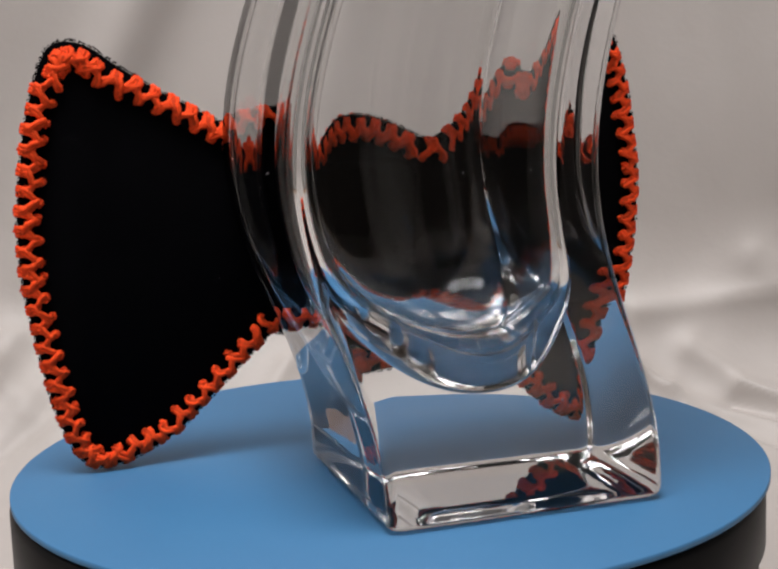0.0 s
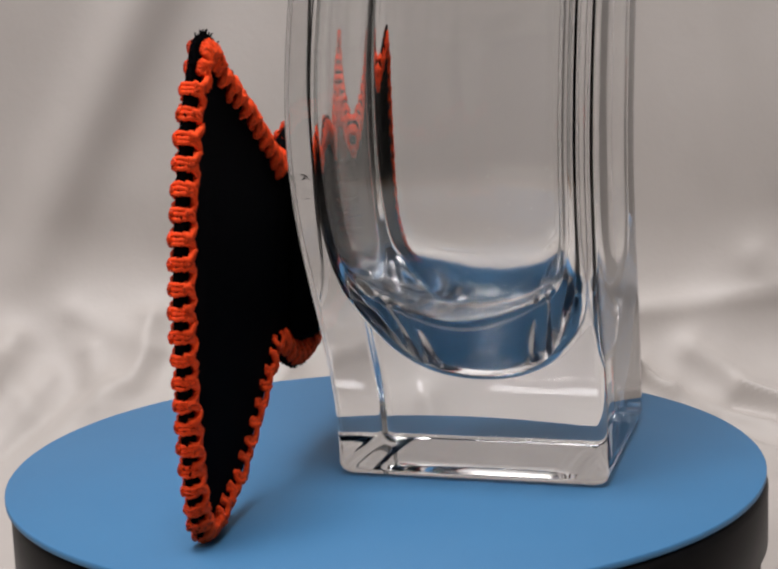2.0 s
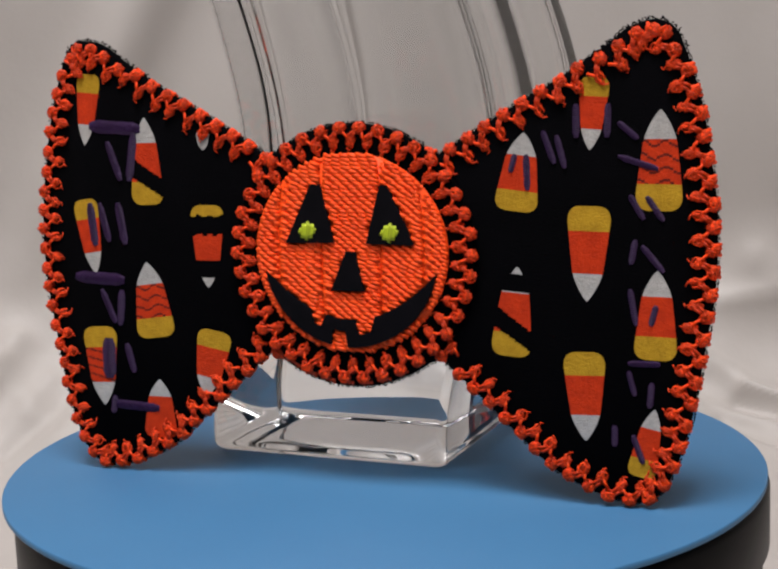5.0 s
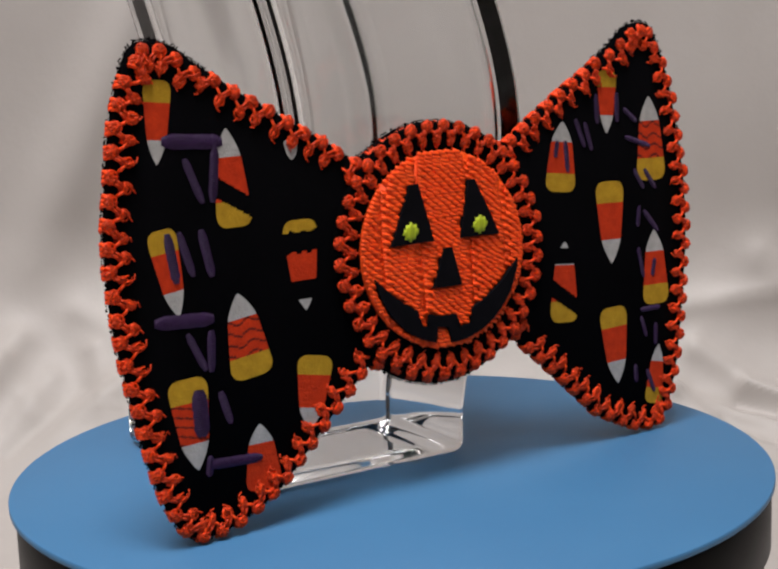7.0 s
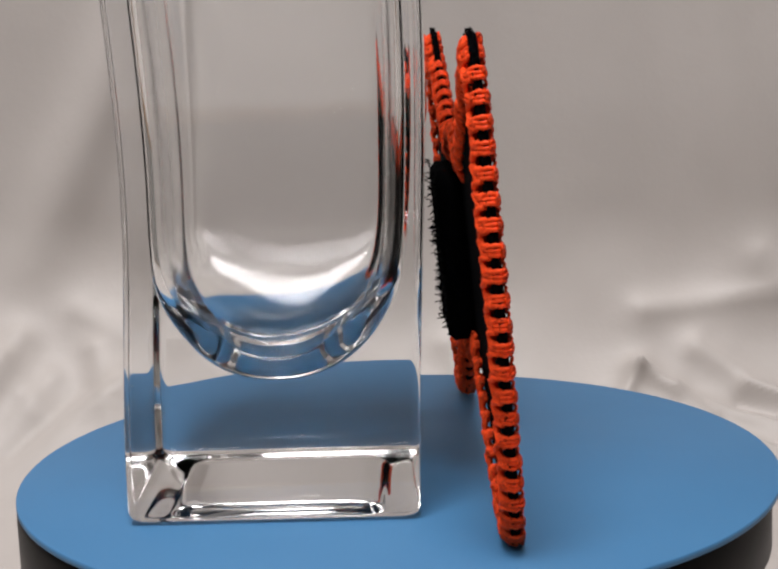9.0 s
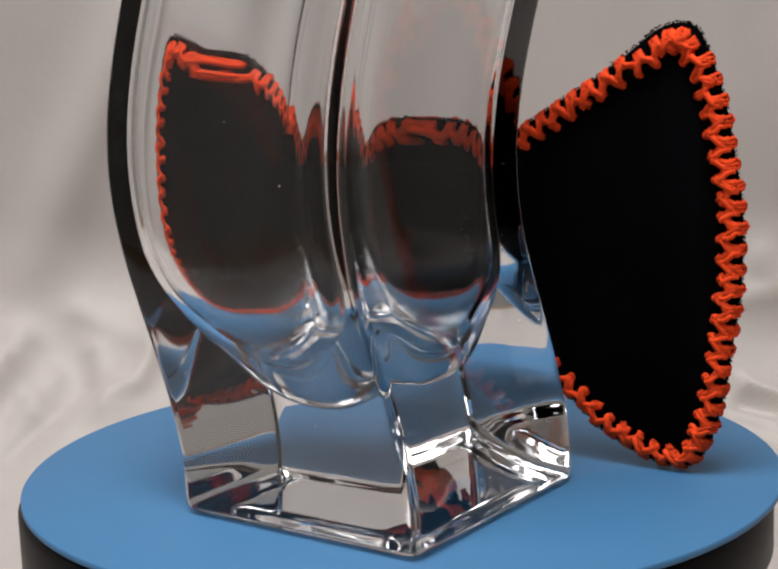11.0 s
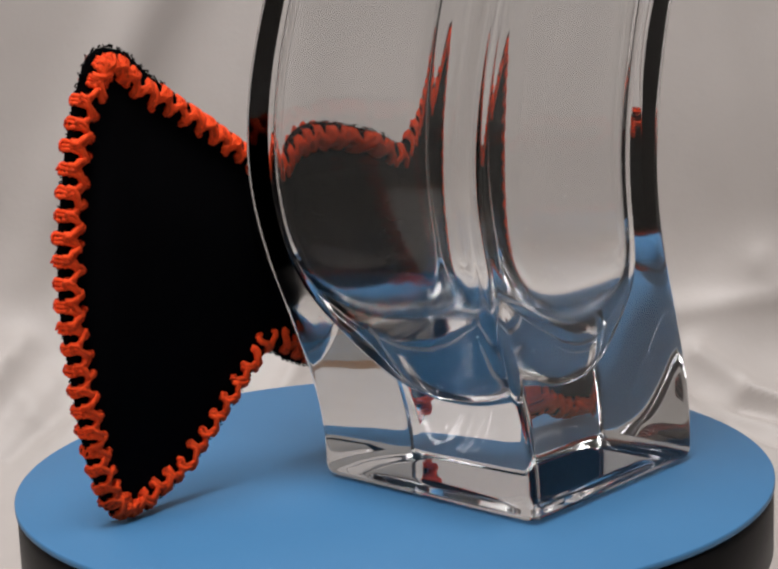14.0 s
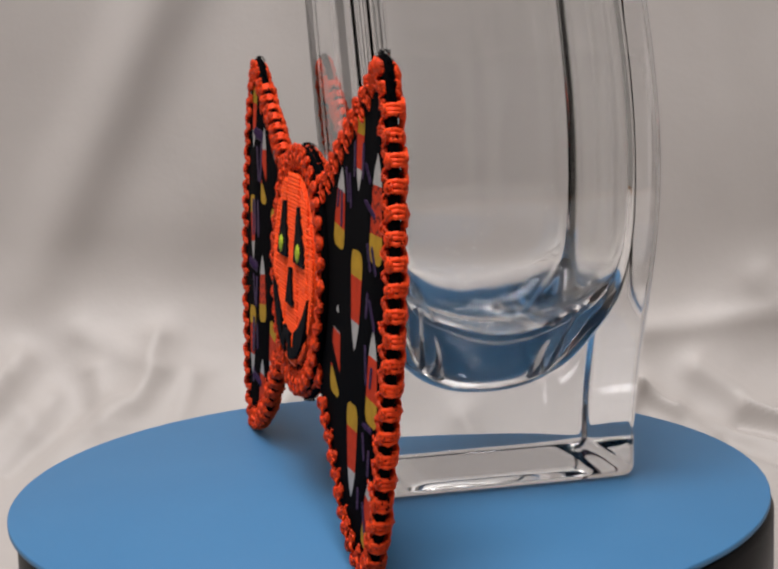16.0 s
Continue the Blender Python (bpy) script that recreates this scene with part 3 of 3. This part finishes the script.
# plain bars where the lettering is: middle x, z, length, thickness in millimetres, tilt in degrees
NAME_BARS = [
    (-49.6, 68.4, 11.5, 2.3, -4), (-50.0, 61.8, 8.2, 1.3, -70), (-46.0, 62.6, 9.6, 1.5, 82), (-55.3, 49.2, 8.6, 1.6, -83), (-52.6, 49.6, 8.0, 1.3, -75), (-48.7, 49.4, 8.4, 1.5, -80),
    (-54.0, 38.4, 11.2, 2.2, -3), (-52.2, 32.8, 7.4, 1.2, -66), (-49.4, 32.6, 7.2, 1.4, 85), (-52.5, 22.3, 8.2, 2.6, 90), (-47.6, 22.5, 6.0, 1.3, -75), (-46.6, 12.8, 10.6, 1.6, -3), (-51.6, 12.9, 3.6, 1.2, 80),
]
NUMBER_BARS = [
    (34.4, 59.4, 6.4, 1.1, -88), (31.8, 61.0, 3.4, 1.0, 75), (38.4, 63.8, 6.2, 1.0, -70), (40.6, 63.0, 6.0, 1.0, -75), (43.4, 68.4, 6.0, 1.1, 90), (49.0, 68.4, 6.0, 1.1, 88), (52.6, 66.6, 4.6, 1.0, -40), (54.4, 61.0, 7.4, 1.0, -18),
    (54.2, 53.2, 5.0, 1.0, -60), (57.4, 53.0, 5.2, 1.0, -55), (53.6, 45.4, 4.4, 1.0, 80), (57.0, 44.2, 6.0, 1.0, -50), (53.6, 35.6, 6.6, 1.0, -80), (57.2, 34.2, 3.8, 1.0, 75), (55.6, 25.6, 5.8, 1.0, 0), (53.4, 22.0, 4.6, 0.9, -75), (56.8, 20.0, 4.6, 1.0, 85), (50.4, 12.4, 3.8, 1.0, 90), (54.6, 10.2, 5.4, 1.0, -70),
]


def bow_tie():
    bow = tagged(new("pet_bow_tie"), "black fabric pet bow tie with orange overlocked edge and pumpkin patch", "bow tie")
    loop = bow_outline()
    part("body", slab(loop, 0.0, BOW_BACK, 0.0006), BLACK_CLOTH, bow, "black printed cotton front with felt back", LEAN)
    pitch = 0.00395
    spots = resample(loop, pitch)
    shapes = [edge_stitch_mesh(11 * k + 3, pitch) for k in range(7)]
    behind = [edge_stitch_mesh(11 * k + 7, pitch, False) for k in range(3)]
    rnd = random.Random(5)
    patch_centre = Vector((0, 0.044))
    for p, n, d in spots:
        tilt = Matrix.Rotation(radians(rnd.uniform(-7, 7)), 4, "Y") @ Matrix.Rotation(radians(rnd.uniform(-4, 4)), 4, "X")
        # black cloth stands out past the thread at the upper corners and round the patch
        back_only = abs(p.x - 0.0005) < 0.0155
        inset = 0.0011 if p.y > 0.0800 else 0.0007 if back_only else 0.0
        shape = behind[rnd.randrange(3)] if back_only else shapes[rnd.randrange(7)]
        part("edge_stitch", shape, None, bow, at=LEAN @ place_on_edge(p + n * (inset + rnd.uniform(0.0, 0.0003)), n) @ tilt)
    # pumpkin patch
    patch = part("pumpkin_patch", slab([patch_centre + Vector((math.cos(a), math.sin(a))) * 0.0243 for a in (2 * math.pi * k / 96 for k in range(96))], -0.0011, 0.0004, 0.0005), BLACK_FELT, bow, "round black felt patch with an embroidered jack-o'-lantern face", LEAN @ Matrix.Translation((0.0009, 0, 0.0003)))
    ring = [patch_centre + Vector((math.cos(a), math.sin(a))) * 0.0241 for a in (2 * math.pi * k / 180 for k in range(180))]
    small = []
    for s in range(4):
        bm = bmesh.new()
        front_stitch(bm, 0.0040, 200 + 9 * s)
        small.append(mesh_of(bm, "ring_stitch", ORANGE_THREAD))
    for p, n, d in resample(ring, 0.0040):
        part("ring_stitch", small[rnd.randrange(4)], None, patch, at=place_on_edge(p, n, -0.0011))
    eyes = [mm_poly((-12.8, 46.0), (-3.0, 46.1), (-5.8, 57.0), (-7.6, 57.0)), mm_poly((3.4, 46.0), (12.8, 45.8), (7.6, 56.8), (6.2, 56.8))]
    nose = mm_poly((-3.7, 37.2), (2.9, 37.1), (1.1, 44.5), (-0.7, 44.5))
    low = [Vector((x, 26.5 + 17.4 - math.sqrt(17.4 ** 2 - x * x))) for x in (-17 + 34 * k / 68 for k in range(69))]
    high = [Vector((x, 31.7 + 0.0306 * x * x)) for x in (17 - 34 * k / 68 for k in range(69))]
    def notch(line, lo, hi, depth):
        return [Vector((p.x, p.y + depth)) if lo < p.x < hi else p for p in line]
    high = notch(notch(high, -7.9, -5.0, -2.6), 1.3, 4.6, -2.8)
    low = notch(low, -3.6, -0.6, 3.0)
    mouth = [p / 1000 for p in low + high]
    dark = eyes + [nose, mouth]
    bm = bmesh.new()
    def relief(x, z):
        groove = min(abs(x + 0.0146 * (1 - 12 * (z - .044) ** 2 / .02)), abs(x + 0.0057), abs(x - 0.0062), abs(x - 0.0146))
        return -0.0013 - 0.0008 * min(1.0, groove / 0.0012)
    rows = 50
    for r in range(rows):
        z = 0.0258 + 0.0368 * (r + .5) / rows
        half = 0.0192 * math.sqrt(max(0.0, 1 - ((z - 0.0442) / 0.0187) ** 2))
        marks = [-half] + [g * (1 - 0.10 * ((z - .044) / .0187) ** 2) for g in (-0.0144, -0.0057, 0.0062, 0.0144) if abs(g) < half] + [half]
        cells = []
        for lo, hi in zip(marks, marks[1:]):
            x = lo + 0.0002 - (0.0009 * rnd.uniform(.4, 1) if r % 2 else 0)
            while x < hi - 0.0003:
                length = 0.0018 * rnd.uniform(.85, 1.15)
                a, b = max(x, lo + 0.00022), min(x + length, hi - 0.00022)
                if b - a > 0.0003:
                    cells.append((a, b - a))
                x += length
        for x, length in cells:
            p = Vector((x + length / 2, z))
            if not any(inside(p, q) for q in dark):
                y = relief(p.x, z)
                drop = 0.00036 if p.x < 0.006 else 0.00044
                path = [Vector((x - .00015 + length * (1.18 if length > .0012 else 1.0) * t, y + 0.00028 * (2 * t - 1) ** 2, z - drop * (2 * t - 1) + rnd.uniform(-.00004, .00004))) for t in (0, .33, .67, 1)]
                tube(bm, path, 0.00044, 5, 0.45)
    part("pumpkin_base", slab([patch_centre + Vector((0.0191 * math.cos(a), 0.0002 + 0.0186 * math.sin(a))) for a in (2 * math.pi * k / 72 for k in range(72))], -0.0016, -0.0011), ORANGE_FILL, patch, "orange underlay stitching")
    tagged(part("pumpkin_fill", bm, ORANGE_FILL, patch, "bright orange embroidery thread"), kind="stuff")
    for name, poly in (("eye", eyes[0]), ("eye", eyes[1]), ("nose", nose), ("mouth", mouth)):
        ob = part(name, slab(poly, -0.00262, -0.0011), BLACK_THREAD, patch, "black stitched " + name, smooth=False)
        if name == "eye":
            c = Vector((-8.3, 48.3)) / 1000 if poly is eyes[0] else Vector((8.1, 48.1)) / 1000
            bm = bmesh.new()
            for k in range(7):
                o = (k - 3) / 3.0
                h = 0.0016 * math.sqrt(max(.12, 1 - o * o))
                tube(bm, [Vector((c.x + o * .0014 + t * .0002, -0.00262 - 0.00012 * (1 - t * t), c.y + t * h * (1.12 if k % 2 else .9))) for t in (-1, -.5, 0, .5, 1)], 0.00033, 5, 0.55)
            part("pupil", bm, GREEN_THREAD, ob, "lime green stitched pupil")
    for c in CANDIES:
        part("candy_corn_print", candy_bm(*c), (PRINT_YELLOW, PRINT_ORANGE, PRINT_WHITE, PRINT_DARK), bow, "printed yellow, orange and white candy corn", LEAN @ Matrix.Translation((0, -0.00006, 0)), False)
    for x, z, w, h, tilt in NAME_BARS + NUMBER_BARS:
        part("stitched_bar", bar_bm(w / 1000, 1.15 * h / 1000), PURPLE_THREAD, bow, "purple satin-stitched bar", LEAN @ Matrix.Translation((x / 1000, -0.0001, z / 1000)) @ Matrix.Rotation(-radians(tilt), 4, "Y"), False)
    # strap loop on the back, with frayed edge
    pad = [Vector((x, z)) for x, z in rounded_loop(-0.013, 0.013, 0.026, 0.060, 0.004)]
    part("back_strap", slab(pad, BOW_BACK, BOW_BACK + 0.0050, 0.0016), BLACK_FELT, bow, "black felt collar strap", LEAN)
    bm = bmesh.new()
    for k in range(170):
        z = rnd.uniform(0.027, 0.060)
        p = Vector((rnd.choice((-1, 1)) * rnd.uniform(.006, .013), BOW_BACK + 0.0048, z))
        e = p + Vector((rnd.uniform(-.002, .002), rnd.uniform(.0003, .0016), rnd.uniform(-.0010, .0010)))
        tube(bm, [p, p.lerp(e, .5) + Vector((0, 0, rnd.uniform(-.0004, .0004))), e], 0.00014, 3)
    tagged(part("frayed_fibre", bm, BLACK_FELT, bow, "short frayed black fibres", LEAN), kind="stuff")
    bm = bmesh.new()
    for p, n, d in resample(loop, 0.00042):
        at = Vector((p.x, rnd.uniform(0.0004, BOW_BACK), p.y))
        out = -n * rnd.uniform(.00005, .00035) + d * rnd.uniform(-.0006, .0006)
        if p.y > 0.078:
            out *= 1.6
        e = at + Vector((out.x, rnd.uniform(-.0003, .0003), out.y))
        tube(bm, [at, at.lerp(e, .5), e], 0.00015, 3)
    tagged(part("fuzz", bm, BLACK_FELT, bow, "black fabric fuzz along the cut edge", LEAN), kind="stuff")
    return bow


BOW = bow_tie()


# ---- what turns: platter, vase and bow tie about the turntable's axis ----
def motions():
    rows = [(t, pose(0, 0, 0, 0, 0, deg)) for t, deg in TURN]
    for thing in (PLATTER, VASE, BOW):
        walk(thing, rows)


motions()
